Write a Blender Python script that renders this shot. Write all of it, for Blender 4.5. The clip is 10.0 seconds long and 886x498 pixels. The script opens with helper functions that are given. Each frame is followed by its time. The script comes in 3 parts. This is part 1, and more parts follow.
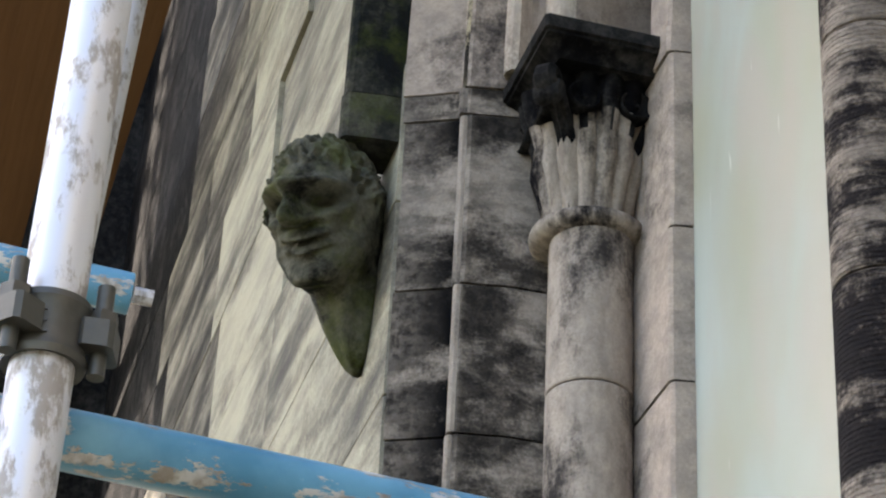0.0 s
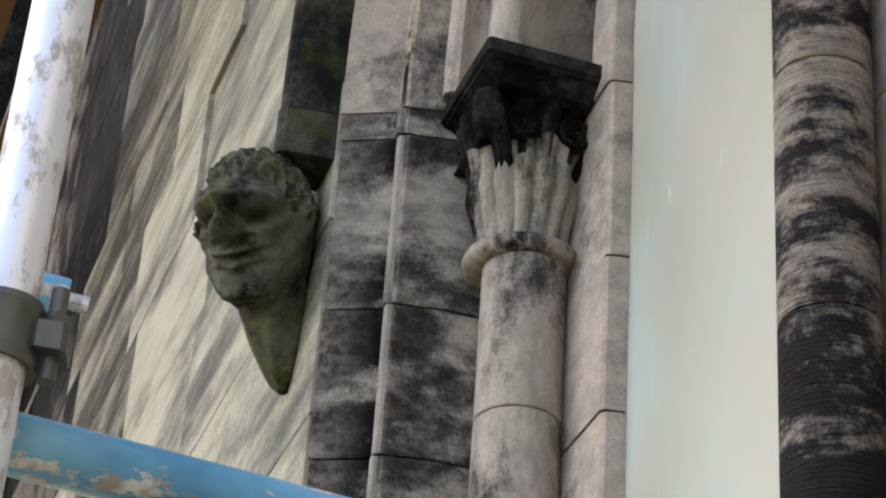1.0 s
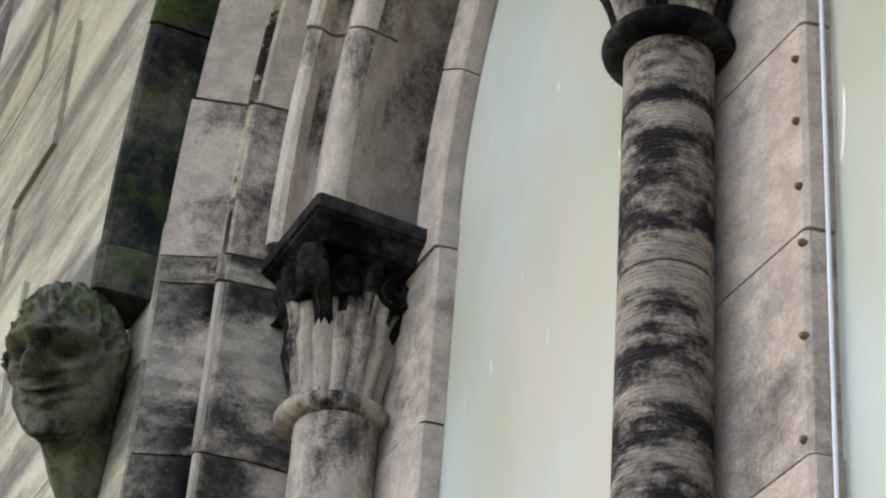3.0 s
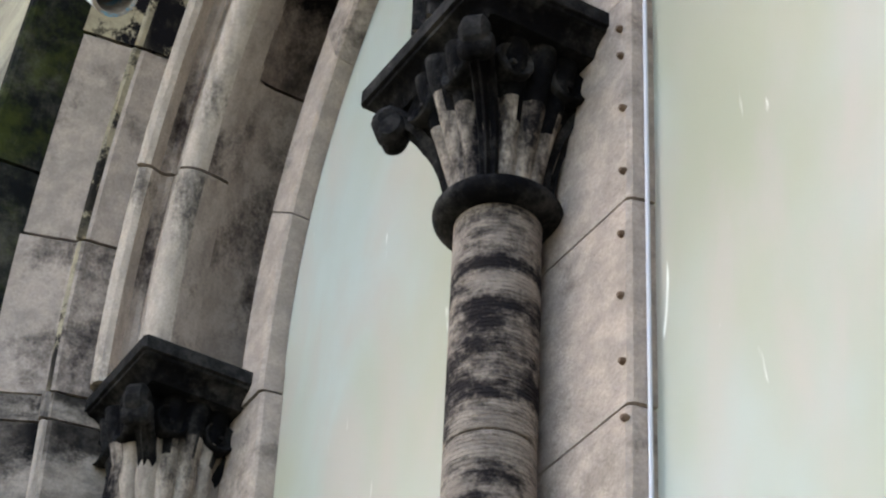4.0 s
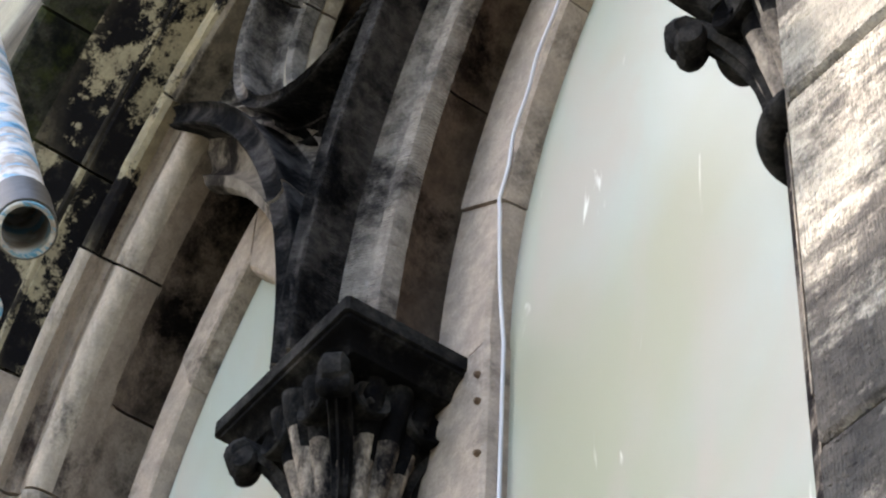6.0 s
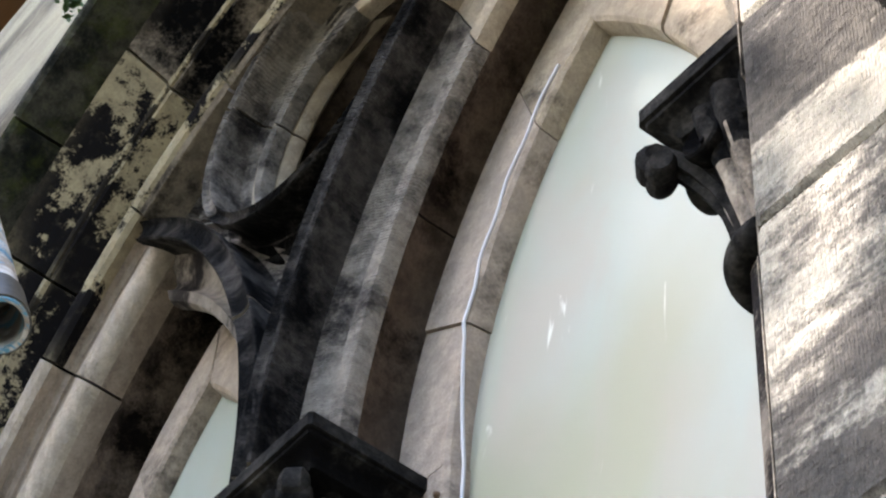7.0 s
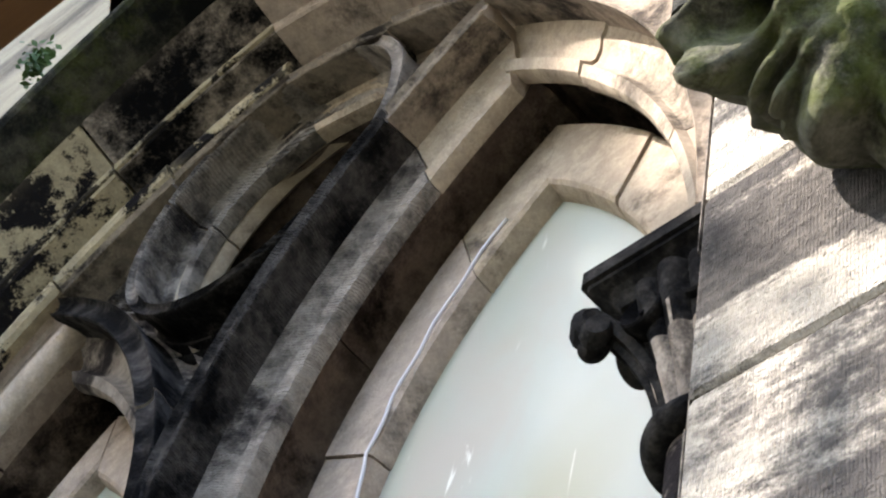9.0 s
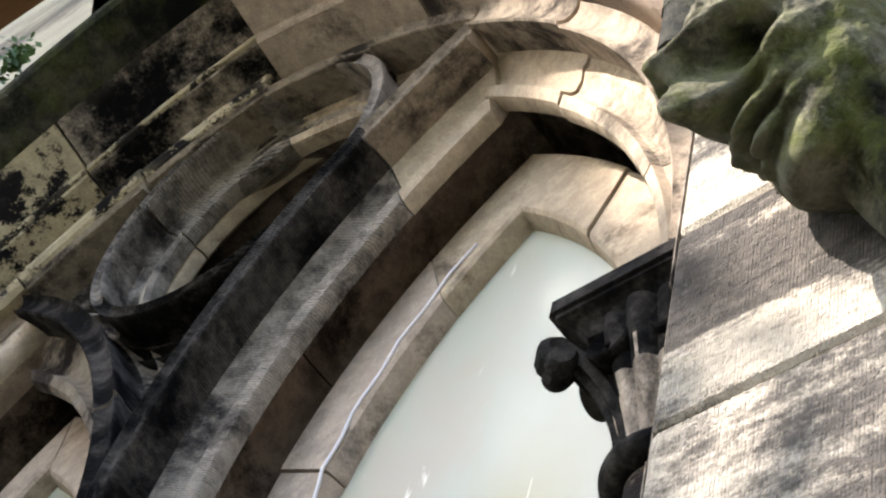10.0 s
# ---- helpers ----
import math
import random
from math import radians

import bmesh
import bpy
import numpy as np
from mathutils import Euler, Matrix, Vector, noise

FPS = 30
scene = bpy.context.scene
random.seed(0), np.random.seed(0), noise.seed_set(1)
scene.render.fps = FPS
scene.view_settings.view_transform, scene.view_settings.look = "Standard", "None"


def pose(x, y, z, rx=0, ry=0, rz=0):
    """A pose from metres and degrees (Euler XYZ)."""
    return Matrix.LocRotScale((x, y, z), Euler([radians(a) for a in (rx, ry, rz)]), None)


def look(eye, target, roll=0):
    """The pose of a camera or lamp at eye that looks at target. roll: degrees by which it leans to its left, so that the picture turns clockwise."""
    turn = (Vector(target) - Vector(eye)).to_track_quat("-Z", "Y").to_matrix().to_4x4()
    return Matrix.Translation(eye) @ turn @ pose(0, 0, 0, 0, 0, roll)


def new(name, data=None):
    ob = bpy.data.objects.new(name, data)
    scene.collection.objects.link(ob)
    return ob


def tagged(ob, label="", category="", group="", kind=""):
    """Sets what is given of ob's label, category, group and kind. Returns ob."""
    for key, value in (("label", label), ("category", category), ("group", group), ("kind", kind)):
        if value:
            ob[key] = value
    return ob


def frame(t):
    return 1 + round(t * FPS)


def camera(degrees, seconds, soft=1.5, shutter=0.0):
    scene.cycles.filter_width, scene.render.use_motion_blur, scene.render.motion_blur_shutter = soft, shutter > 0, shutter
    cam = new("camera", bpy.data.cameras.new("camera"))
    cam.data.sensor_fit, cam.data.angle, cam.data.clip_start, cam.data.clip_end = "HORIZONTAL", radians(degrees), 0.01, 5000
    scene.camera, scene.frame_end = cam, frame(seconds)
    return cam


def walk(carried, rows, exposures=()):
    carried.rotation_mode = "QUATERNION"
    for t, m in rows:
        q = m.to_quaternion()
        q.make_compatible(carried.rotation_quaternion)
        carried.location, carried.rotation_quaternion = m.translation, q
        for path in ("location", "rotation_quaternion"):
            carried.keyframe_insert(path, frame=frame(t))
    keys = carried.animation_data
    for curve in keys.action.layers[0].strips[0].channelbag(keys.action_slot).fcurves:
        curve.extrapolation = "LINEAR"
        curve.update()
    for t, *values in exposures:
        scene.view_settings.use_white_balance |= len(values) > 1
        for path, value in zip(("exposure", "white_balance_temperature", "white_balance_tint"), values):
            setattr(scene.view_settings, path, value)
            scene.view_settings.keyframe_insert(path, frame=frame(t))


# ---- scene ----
cam = camera(20.81, 10.0, soft=2.2)
PATH = [
    (0.0, pose(1.8967, -0.8324, 1.5958, 121.826, -2.595, 73.813)),
    (0.5, pose(1.8740, -0.8444, 1.6094, 122.280, -3.046, 72.476)),
    (1.0, pose(1.8596, -0.8675, 1.6015, 122.603, -3.441, 70.542)),
    (1.5, pose(1.8569, -0.8927, 1.6088, 122.374, -3.318, 69.656)),
    (2.0, pose(1.8418, -0.9115, 1.6125, 123.256, -3.875, 67.948)),
    (3.5, pose(1.8960, -1.0172, 1.6880, 126.738, -3.157, 60.725)),
    (4.0, pose(1.9262, -1.0376, 1.7037, 127.866, -2.364, 58.743)),
    (4.5, pose(1.9233, -1.0405, 1.7089, 128.923, -2.271, 57.292)),
    (5.0, pose(1.9183, -1.0427, 1.6964, 131.706, -2.331, 55.157)),
    (5.5, pose(1.9189, -1.0475, 1.7108, 133.735, -2.251, 54.211)),
    (6.0, pose(1.9204, -1.0553, 1.7016, 136.062, -2.277, 53.755)),
    (7.5, pose(1.8949, -1.0647, 1.6665, 140.773, -4.001, 49.149)),
    (8.0, pose(1.8792, -1.0598, 1.6707, 141.996, -5.604, 46.221)),
    (8.5, pose(1.8709, -1.0663, 1.6624, 142.566, -6.724, 44.031)),
    (9.0, pose(1.8598, -1.0563, 1.6642, 144.268, -7.849, 41.503)),
    (9.5, pose(1.8524, -1.0584, 1.6609, 144.668, -8.520, 39.546)),
    (10.0, pose(1.8493, -1.0588, 1.6573, 145.446, -9.233, 37.909)),
]
walk(cam, PATH, exposures=((0.0, 2.31, 7450, 12), (2.0, 2.33, 7650, 13), (3.5, 2.42, 7350, 12), (4.5, 2.42, 7200, 12), (6.0, 2.38, 7150, 12), (7.5, 2.42, 6900, 12), (9.0, 2.38, 6900, 12), (10.0, 2.42, 7250, 12)))

# ---------------------------------------------------------------- light
world = bpy.data.worlds.new("world")
scene.world = world
world.use_nodes = True
wn = world.node_tree.nodes
sky = wn.new("ShaderNodeTexSky")
sky.sky_type = "NISHITA"
sky.sun_disc = False
SUN_AZ, SUN_EL = -35.0, 40.0          # degrees left of the wall's outward normal, height
sky.sun_elevation = radians(SUN_EL)
sky.sun_rotation = radians(180 - SUN_AZ)
wn["Background"].inputs["Strength"].default_value = 0.14
world.node_tree.links.new(sky.outputs["Color"], wn["Background"].inputs["Color"])
sun = new("sun", bpy.data.lights.new("sun", "SUN"))
sun.data.energy, sun.data.angle, sun.data.color = 4.2, radians(0.5), (1.0, 0.955, 0.90)
sun_dir = Vector((math.sin(radians(SUN_AZ)) * math.cos(radians(SUN_EL)), -math.cos(radians(SUN_AZ)) * math.cos(radians(SUN_EL)), math.sin(radians(SUN_EL))))
sun.matrix_world = look(sun_dir * 20, (0, 0, 0))


# ---------------------------------------------------------------- materials
class Mat:
    """A node material with short calls for its nodes."""

    def __init__(self, name):
        self.m = bpy.data.materials.new(name)
        self.m.use_nodes = True
        self.t = self.m.node_tree
        self.b = self.t.nodes["Principled BSDF"]
        tc = self.t.nodes.new("ShaderNodeTexCoord")
        info = self.t.nodes.new("ShaderNodeObjectInfo")
        mul = self.t.nodes.new("ShaderNodeVectorMath")
        mul.operation = "MULTIPLY_ADD"
        comb = self.t.nodes.new("ShaderNodeCombineXYZ")
        for k in range(3):
            self.t.links.new(info.outputs["Random"], comb.inputs[k])
        mul.inputs[1].default_value = (7.3, 3.1, 5.7)
        self.t.links.new(comb.outputs[0], mul.inputs[0])
        self.t.links.new(tc.outputs["Object"], mul.inputs[2])
        self.rand = info.outputs["Random"]
        self.pos = mul.outputs[0]
        self.obj = tc.outputs["Object"]

    def link(self, a, b):
        self.t.links.new(a, b)

    def noise(self, scale, detail=6, rough=0.6, stretch=(1, 1, 1), rot=(0, 0, 0), lump=0.0):
        mp = self.t.nodes.new("ShaderNodeMapping")
        mp.inputs["Scale"].default_value = stretch
        mp.inputs["Rotation"].default_value = [radians(a) for a in rot]
        self.link(self.pos, mp.inputs["Vector"])
        n = self.t.nodes.new("ShaderNodeTexNoise")
        n.inputs["Scale"].default_value = scale
        n.inputs["Detail"].default_value = detail
        n.inputs["Roughness"].default_value = rough
        n.inputs["Distortion"].default_value = lump
        self.link(mp.outputs[0], n.inputs["Vector"])
        return n.outputs["Fac"]

    def wave(self, scale, direction="Z", distort=1.0, detail=2):
        w = self.t.nodes.new("ShaderNodeTexWave")
        w.bands_direction = direction
        w.inputs["Scale"].default_value = scale
        w.inputs["Distortion"].default_value = distort
        w.inputs["Detail"].default_value = detail
        w.inputs["Detail Scale"].default_value = 3
        self.link(self.pos, w.inputs["Vector"])
        return w.outputs["Fac"]

    def ramp(self, value, lo, hi, a=0.0, b=1.0):
        r = self.t.nodes.new("ShaderNodeMapRange")
        r.inputs["From Min"].default_value = lo
        r.inputs["From Max"].default_value = hi
        r.inputs["To Min"].default_value = a
        r.inputs["To Max"].default_value = b
        r.interpolation_type = "SMOOTHSTEP"
        self.link(value, r.inputs["Value"])
        return r.outputs[0]

    def math(self, op, a, b):
        n = self.t.nodes.new("ShaderNodeMath")
        n.operation = op
        for k, v in enumerate((a, b)):
            if isinstance(v, (int, float)):
                n.inputs[k].default_value = v
            else:
                self.link(v, n.inputs[k])
        return n.outputs[0]

    def mix(self, fac, a, b):
        n = self.t.nodes.new("ShaderNodeMix")
        n.data_type = "RGBA"
        for sock, v in ((n.inputs[0], fac), (n.inputs[6], a), (n.inputs[7], b)):
            if isinstance(v, (int, float)):
                sock.default_value = v
            elif isinstance(v, tuple):
                sock.default_value = (*v, 1)
            else:
                self.link(v, sock)
        return n.outputs[2]

    def bump(self, height, dist=0.004, strength=1.0, normal=None):
        n = self.t.nodes.new("ShaderNodeBump")
        n.inputs["Distance"].default_value = dist
        n.inputs["Strength"].default_value = strength
        self.link(height, n.inputs["Height"])
        if normal is not None:
            self.link(normal, n.inputs["Normal"])
        return n.outputs[0]

    def done(self, colour, rough=0.85, normal=None, metal=0.0, spec=0.3):
        for key, v in (("Base Color", colour), ("Roughness", rough), ("Metallic", metal), ("Specular IOR Level", spec)):
            if isinstance(v, tuple):
                self.b.inputs[key].default_value = (*v, 1)
            elif isinstance(v, (int, float)):
                self.b.inputs[key].default_value = v
            else:
                self.link(v, self.b.inputs[key])
        if normal is not None:
            self.link(normal, self.b.inputs["Normal"])
        return self.m


def stone(name, light, tint, soot, lo, hi, stretch=(1, 1, 1), scale=4.0, green=0.0, pits=0.004, tool=None):
    """Sandstone: two pale tones, a sooty crust in patches, grain and pitting."""
    def calm(c, f=0.18):
        g = 0.3 * c[0] + 0.6 * c[1] + 0.1 * c[2]
        return tuple(v + (g - v) * f for v in c)
    light, tint = calm(light), calm(tint)
    k = Mat(name)
    big = k.noise(scale, 5, 0.54, stretch, lump=0.4)
    mid = k.noise(scale * 5, 5, 0.65, stretch)
    fine = k.noise(190, 3, 0.7)
    grain = k.noise(55, 6, 0.7)
    base = k.mix(k.ramp(mid, 0.35, 0.65), light, tint)
    base = k.mix(k.ramp(fine, 0.25, 0.75, 0.0, 0.35), base, tuple(c * 0.55 for c in tint))
    mask = k.math("ADD", k.math("MULTIPLY", big, 0.80), k.math("MULTIPLY", mid, 0.20))
    per = k.math("MULTIPLY", k.math("SUBTRACT", k.rand, 0.5), 0.07)
    speck = k.math("ADD", k.math("MULTIPLY", k.math("SUBTRACT", grain, 0.5), 0.20), k.math("MULTIPLY", k.math("SUBTRACT", fine, 0.5), 0.10))
    mask = k.ramp(k.math("ADD", k.math("ADD", mask, per), speck), lo, hi)
    mask = k.math("MULTIPLY", mask, k.ramp(grain, 0.3, 0.5, 0.93, 1.0))
    geo = k.t.nodes.new("ShaderNodeNewGeometry")
    worn = k.ramp(geo.outputs["Pointiness"], 0.54, 0.64, 0.0, 0.6)
    mask = k.math("MULTIPLY", mask, k.math("SUBTRACT", 1.0, k.math("MULTIPLY", worn, k.ramp(grain, 0.3, 0.6))))
    col = k.mix(mask, base, soot)
    if green:
        col = k.mix(k.math("MULTIPLY", k.ramp(k.noise(9, 5, 0.7), 0.45, 0.68), green), col, (0.085, 0.105, 0.022))
    nrm = k.bump(k.math("ADD", grain, k.math("MULTIPLY", fine, 0.5)), pits)
    if tool:
        nrm = k.bump(k.wave(tool[0], tool[1], 2.0), tool[2], normal=nrm)
        nrm = k.bump(k.noise(scale * 14, 5, 0.65, stretch), 0.007, normal=nrm)
    return k.done(col, k.ramp(mask, 0, 1, 0.95, 0.85), nrm, 0.0, 0.04)


SOOT = (0.004, 0.004, 0.005)
M_jamb = stone("sooty_jamb_stone", (0.43, 0.35, 0.29), (0.24, 0.20, 0.17), SOOT, 0.39, 0.57, (1, 1, 2.0), 4)
M_arch = stone("streaked_arch_stone", (0.60, 0.49, 0.40), (0.44, 0.36, 0.30), (0.03, 0.027, 0.028), 0.50, 0.70, (1, 1, 0.4), 8)
M_brown = stone("brown_stained_stone", (0.45, 0.35, 0.285), (0.31, 0.24, 0.20), (0.03, 0.021, 0.02), 0.50, 0.70, (1, 1, 0.6), 6)
M_rib = stone("blackened_tracery_stone", (0.43, 0.365, 0.32), (0.28, 0.242, 0.218), (0.024, 0.021, 0.023), 0.41, 0.64, (1, 1, 1.5), 5, tool=(70, "Z", 0.0012))
M_roll = stone("sooty_tracery_roll", (0.105, 0.093, 0.090), (0.052, 0.047, 0.047), (0.005, 0.005, 0.006), 0.36, 0.58, (1, 1, 1.6), 6, tool=(70, "Z", 0.0012))
M_clean = stone("pale_tracery_stone", (0.56, 0.45, 0.34), (0.42, 0.33, 0.25), (0.06, 0.05, 0.045), 0.54, 0.74, (1, 1, 1), 6)
M_clean_roll = stone("stained_pale_roll", (0.36, 0.29, 0.225), (0.22, 0.175, 0.14), (0.035, 0.03, 0.028), 0.48, 0.66, (1, 1, 1), 7)
# sooty brown stone, darkened further to paint in the shade of the soffits
M_soffit_shade = stone("shade_dark_soffit_stone", (0.28, 0.205, 0.165), (0.16, 0.118, 0.098), (0.010, 0.008, 0.008), 0.40, 0.62, (1, 1, 1), 5)
M_strip = stone("pinkish_glazing_stone", (0.54, 0.425, 0.355), (0.39, 0.312, 0.265), (0.035, 0.03, 0.03), 0.52, 0.74, (1, 1, 1.2), 5)
M_shaft = stone("banded_shaft_stone", (0.48, 0.385, 0.315), (0.3, 0.245, 0.21), (0.016, 0.014, 0.017), 0.43, 0.56, (0.8, 0.8, 2.4), 5, tool=(55, "Z", 0.0022))
M_shaft_pale = stone("pale_shaft_stone", (0.50, 0.41, 0.345), (0.36, 0.295, 0.25), (0.03, 0.027, 0.028), 0.52, 0.70, (1.6, 1.6, 0.7), 5)
M_cap = stone("sooty_capital_stone", (0.46, 0.38, 0.315), (0.28, 0.23, 0.195), (0.010, 0.009, 0.011), 0.46, 0.66, (1.5, 1.5, 0.4), 8)
# black crust on the carving; on the far wall it also paints shade
M_black = stone("black_crust_and_shade_stone", (0.06, 0.055, 0.053), (0.026, 0.025, 0.026), (0.004, 0.004, 0.005), 0.33, 0.57, (1, 1, 1), 9)
M_wall_l = stone("yellowish_wall_stone", (0.50, 0.455, 0.335), (0.40, 0.36, 0.28), (0.075, 0.068, 0.066), 0.44, 0.66, (0.30, 1, 1.5), 3.2, pits=0.002)
# sooted stone with some of the far wall's shade in its colour
M_wall_soot_shade = stone("soot_and_shade_wall_stone", (0.42, 0.37, 0.29), (0.28, 0.25, 0.20), (0.012, 0.011, 0.012), 0.34, 0.60, (0.30, 1, 1.5), 3.2, pits=0.002)
M_wall_r = stone("tooled_wall_stone", (0.50, 0.45, 0.385), (0.38, 0.34, 0.295), (0.035, 0.033, 0.036), 0.44, 0.55, (0.42, 1, 1.5), 4.5, pits=0.008, tool=(85, "X", 0.0007))
M_reveal = stone("blotched_reveal_stone", (0.50, 0.41, 0.26), (0.34, 0.28, 0.19), (0.012, 0.011, 0.013), 0.46, 0.50, (1, 1, 1), 5)
M_hood = stone("green_black_hood_stone", (0.1, 0.095, 0.075), (0.05, 0.05, 0.042), (0.010, 0.011, 0.012), 0.36, 0.6, (1, 1, 1), 6, green=0.45)
M_head = stone("mossy_carved_stone", (0.135, 0.13, 0.10), (0.075, 0.073, 0.056), (0.008, 0.008, 0.008), 0.46, 0.64, (1, 1, 1), 8, green=0.5, pits=0.003)
k = Mat("orange_mortar")
M_lime = k.done(k.mix(k.noise(40), (0.4, 0.24, 0.1), (0.5, 0.38, 0.22)), 0.95, k.bump(k.noise(90), 0.004))


def sheet_material():
    k = Mat("milky_plastic_sheet")
    # broad green-blue tints put soft reflections into the colour, beside smears and scratches
    soft = k.noise(2.6, 3, 0.5, (1, 1, 0.7), (0, 25, 0))
    smear = k.noise(3.5, 5, 0.55, (1.6, 1, 0.6), (0, 35, 0), lump=0.6)
    scratch = k.ramp(k.noise(7, 3, 0.55, (3.2, 1, 0.7), (0, 24, 0), lump=0.9), 0.68, 0.76)
    col = k.mix(k.ramp(soft, 0.35, 0.65), (0.36, 0.365, 0.28), (0.39, 0.44, 0.42))
    col = k.mix(k.ramp(smear, 0.42, 0.68, 0, 0.7), col, (0.43, 0.385, 0.345))
    col = k.mix(k.math("MULTIPLY", scratch, 0.8), col, (0.85, 0.87, 0.84))
    return k.done(col, k.ramp(smear, 0.3, 0.7, 0.3, 0.5), None, 0, 0.4)


M_sheet = sheet_material()
# glass with the darkness of the unlit interior put into its colour
k = Mat("glass_interior_dark")
M_dark = k.done(k.mix(k.noise(14), (0.003, 0.003, 0.004), (0.009, 0.008, 0.008)), 0.6, k.bump(k.noise(18), 0.003), 0.0, 0.1)
k = Mat("galvanised_tube")
flake = k.ramp(k.noise(34, 6, 0.7, (1, 1, 0.5)), 0.5, 0.62)
M_galv = k.done(k.mix(flake, (0.62, 0.62, 0.68), (0.36, 0.33, 0.32)), k.ramp(flake, 0, 1, 0.38, 0.7), k.bump(flake, 0.0008), 0.35, 0.5)
k = Mat("chipped_blue_paint")
def blue_paint(k, lo, hi):
    chip = k.ramp(k.noise(22, 6, 0.7, (1.6, 0.5, 1.6)), lo, hi)
    under = k.mix(k.ramp(k.noise(30, 5), 0.4, 0.6), (0.55, 0.55, 0.57), (0.27, 0.235, 0.21))
    paint = k.mix(k.ramp(k.noise(9), 0.3, 0.7), (0.05, 0.22, 0.38), (0.13, 0.36, 0.55))
    return k.done(k.mix(chip, paint, under), k.ramp(chip, 0, 1, 0.32, 0.6), k.bump(chip, 0.0006), 0, 0.5)


M_blue = blue_paint(k, 0.545, 0.575)
M_blue_worn = blue_paint(Mat("flaked_blue_paint_on_steel"), 0.42, 0.47)
k = Mat("dark_forged_steel")
M_steel = k.done(k.mix(k.noise(40), (0.05, 0.055, 0.055), (0.13, 0.12, 0.11)), 0.5, k.bump(k.noise(60), 0.001), 0.7, 0.5)
k = Mat("scaffold_timber")
M_board = k.done(k.mix(k.noise(6, 6, 0.6, (0.3, 6, 6)), (0.12, 0.055, 0.025), (0.22, 0.11, 0.05)), 0.8, k.bump(k.noise(8, 6, 0.6, (0.3, 8, 8)), 0.003))
k = Mat("nail_rust")
M_nail = k.done(k.mix(k.noise(120), (0.1, 0.05, 0.03), (0.22, 0.16, 0.12)), 0.7, None, 0.3)
k = Mat("white_cable")
M_cable = k.done((0.62, 0.62, 0.68), 0.45)
k = Mat("leaf")
M_leaf = k.done(k.mix(k.noise(3), (0.03, 0.075, 0.02), (0.075, 0.13, 0.035)), 0.5)
k = Mat("bark")
M_bark = k.done(k.mix(k.noise(12, 6, 0.7, (1, 1, 0.3)), (0.05, 0.04, 0.03), (0.13, 0.1, 0.08)), 0.9, k.bump(k.noise(14, 6, 0.7, (1, 1, 0.3)), 0.02))
k = Mat("dark_grass_and_earth")
M_ground = k.done(k.mix(k.noise(9), (0.03, 0.035, 0.02), (0.06, 0.06, 0.04)), 0.95, k.bump(k.noise(40), 0.02))

# ---------------------------------------------------------------- sizes
H = 3.75        # top of the capitals
P = 0.92        # from the mullion to each jamb shaft
R = 1.0825      # radius of the arches, on the line of the shafts
RM = 1.15       # radius of the main arch
GLASS = 0.212   # depth of the sheets


def link_mesh(name, bm, material, parent=None, label="", smooth=30, second=None):
    me = bpy.data.meshes.new(name)
    bmesh.ops.recalc_face_normals(bm, faces=bm.faces)
    bm.to_mesh(me)
    bm.free()
    me.materials.append(material)
    if second is not None:
        me.materials.append(second)
    if smooth:
        me.polygons.foreach_set("use_smooth", [True] * len(me.polygons))
        me.set_sharp_from_angle(angle=radians(smooth))
    ob = new(name, me)
    if parent is not None:
        ob.parent = parent
    if label:
        ob["label"] = label
    return ob


def part(name, bm, material, parent, label="", smooth=30, second=None):
    return link_mesh(name, bm, material, parent, label, smooth, second)


def empty(name, at, label, category, group="", kind=""):
    """A thing's base. Its parts are built in world places, so the base stays at the origin's turn."""
    ob = new(name)
    ob.empty_display_size = 0.05
    return tagged(ob, label, category, group, kind)


def loft(bm, rings, closed=True, caps=True):
    """Skin rings of points, each ring closed on itself."""
    vs = [[bm.verts.new(p) for p in ring] for ring in rings]
    n = len(vs[0])
    pairs = range(len(vs) - 1)
    for i in pairs:
        for j in range(n if closed else n - 1):
            a, b = j, (j + 1) % n
            bm.faces.new((vs[i][a], vs[i][b], vs[i + 1][b], vs[i + 1][a]))
    if caps and closed:
        bm.faces.new(vs[0])
        bm.faces.new(list(reversed(vs[-1])))
    return vs


def rounded(profile, r=0.004):
    """Ease each corner of a closed profile."""
    out = []
    n = len(profile)
    for i in range(n):
        p, a, b = Vector(profile[i]), Vector(profile[i - 1]), Vector(profile[(i + 1) % n])
        for q in (a, b):
            d = q - p
            out.append(tuple(p + d * min(0.4, r / max(d.length, 1e-6))))
    return out


def arc_ring(profile, cx, side, f, x_end, rad=R):
    """One ring of a moulding on an arch: side -1 springs at the left of its centre cx. f runs from springing 0 to the mitre at x_end 1."""
    ring = []
    for o, y in profile:
        r = rad + o
        end = math.acos(max(-1.0, min(1.0, side * (x_end - cx) / r)))
        a = end * f
        ring.append((cx + side * r * math.cos(a), y, H + r * math.sin(a)))
    return ring


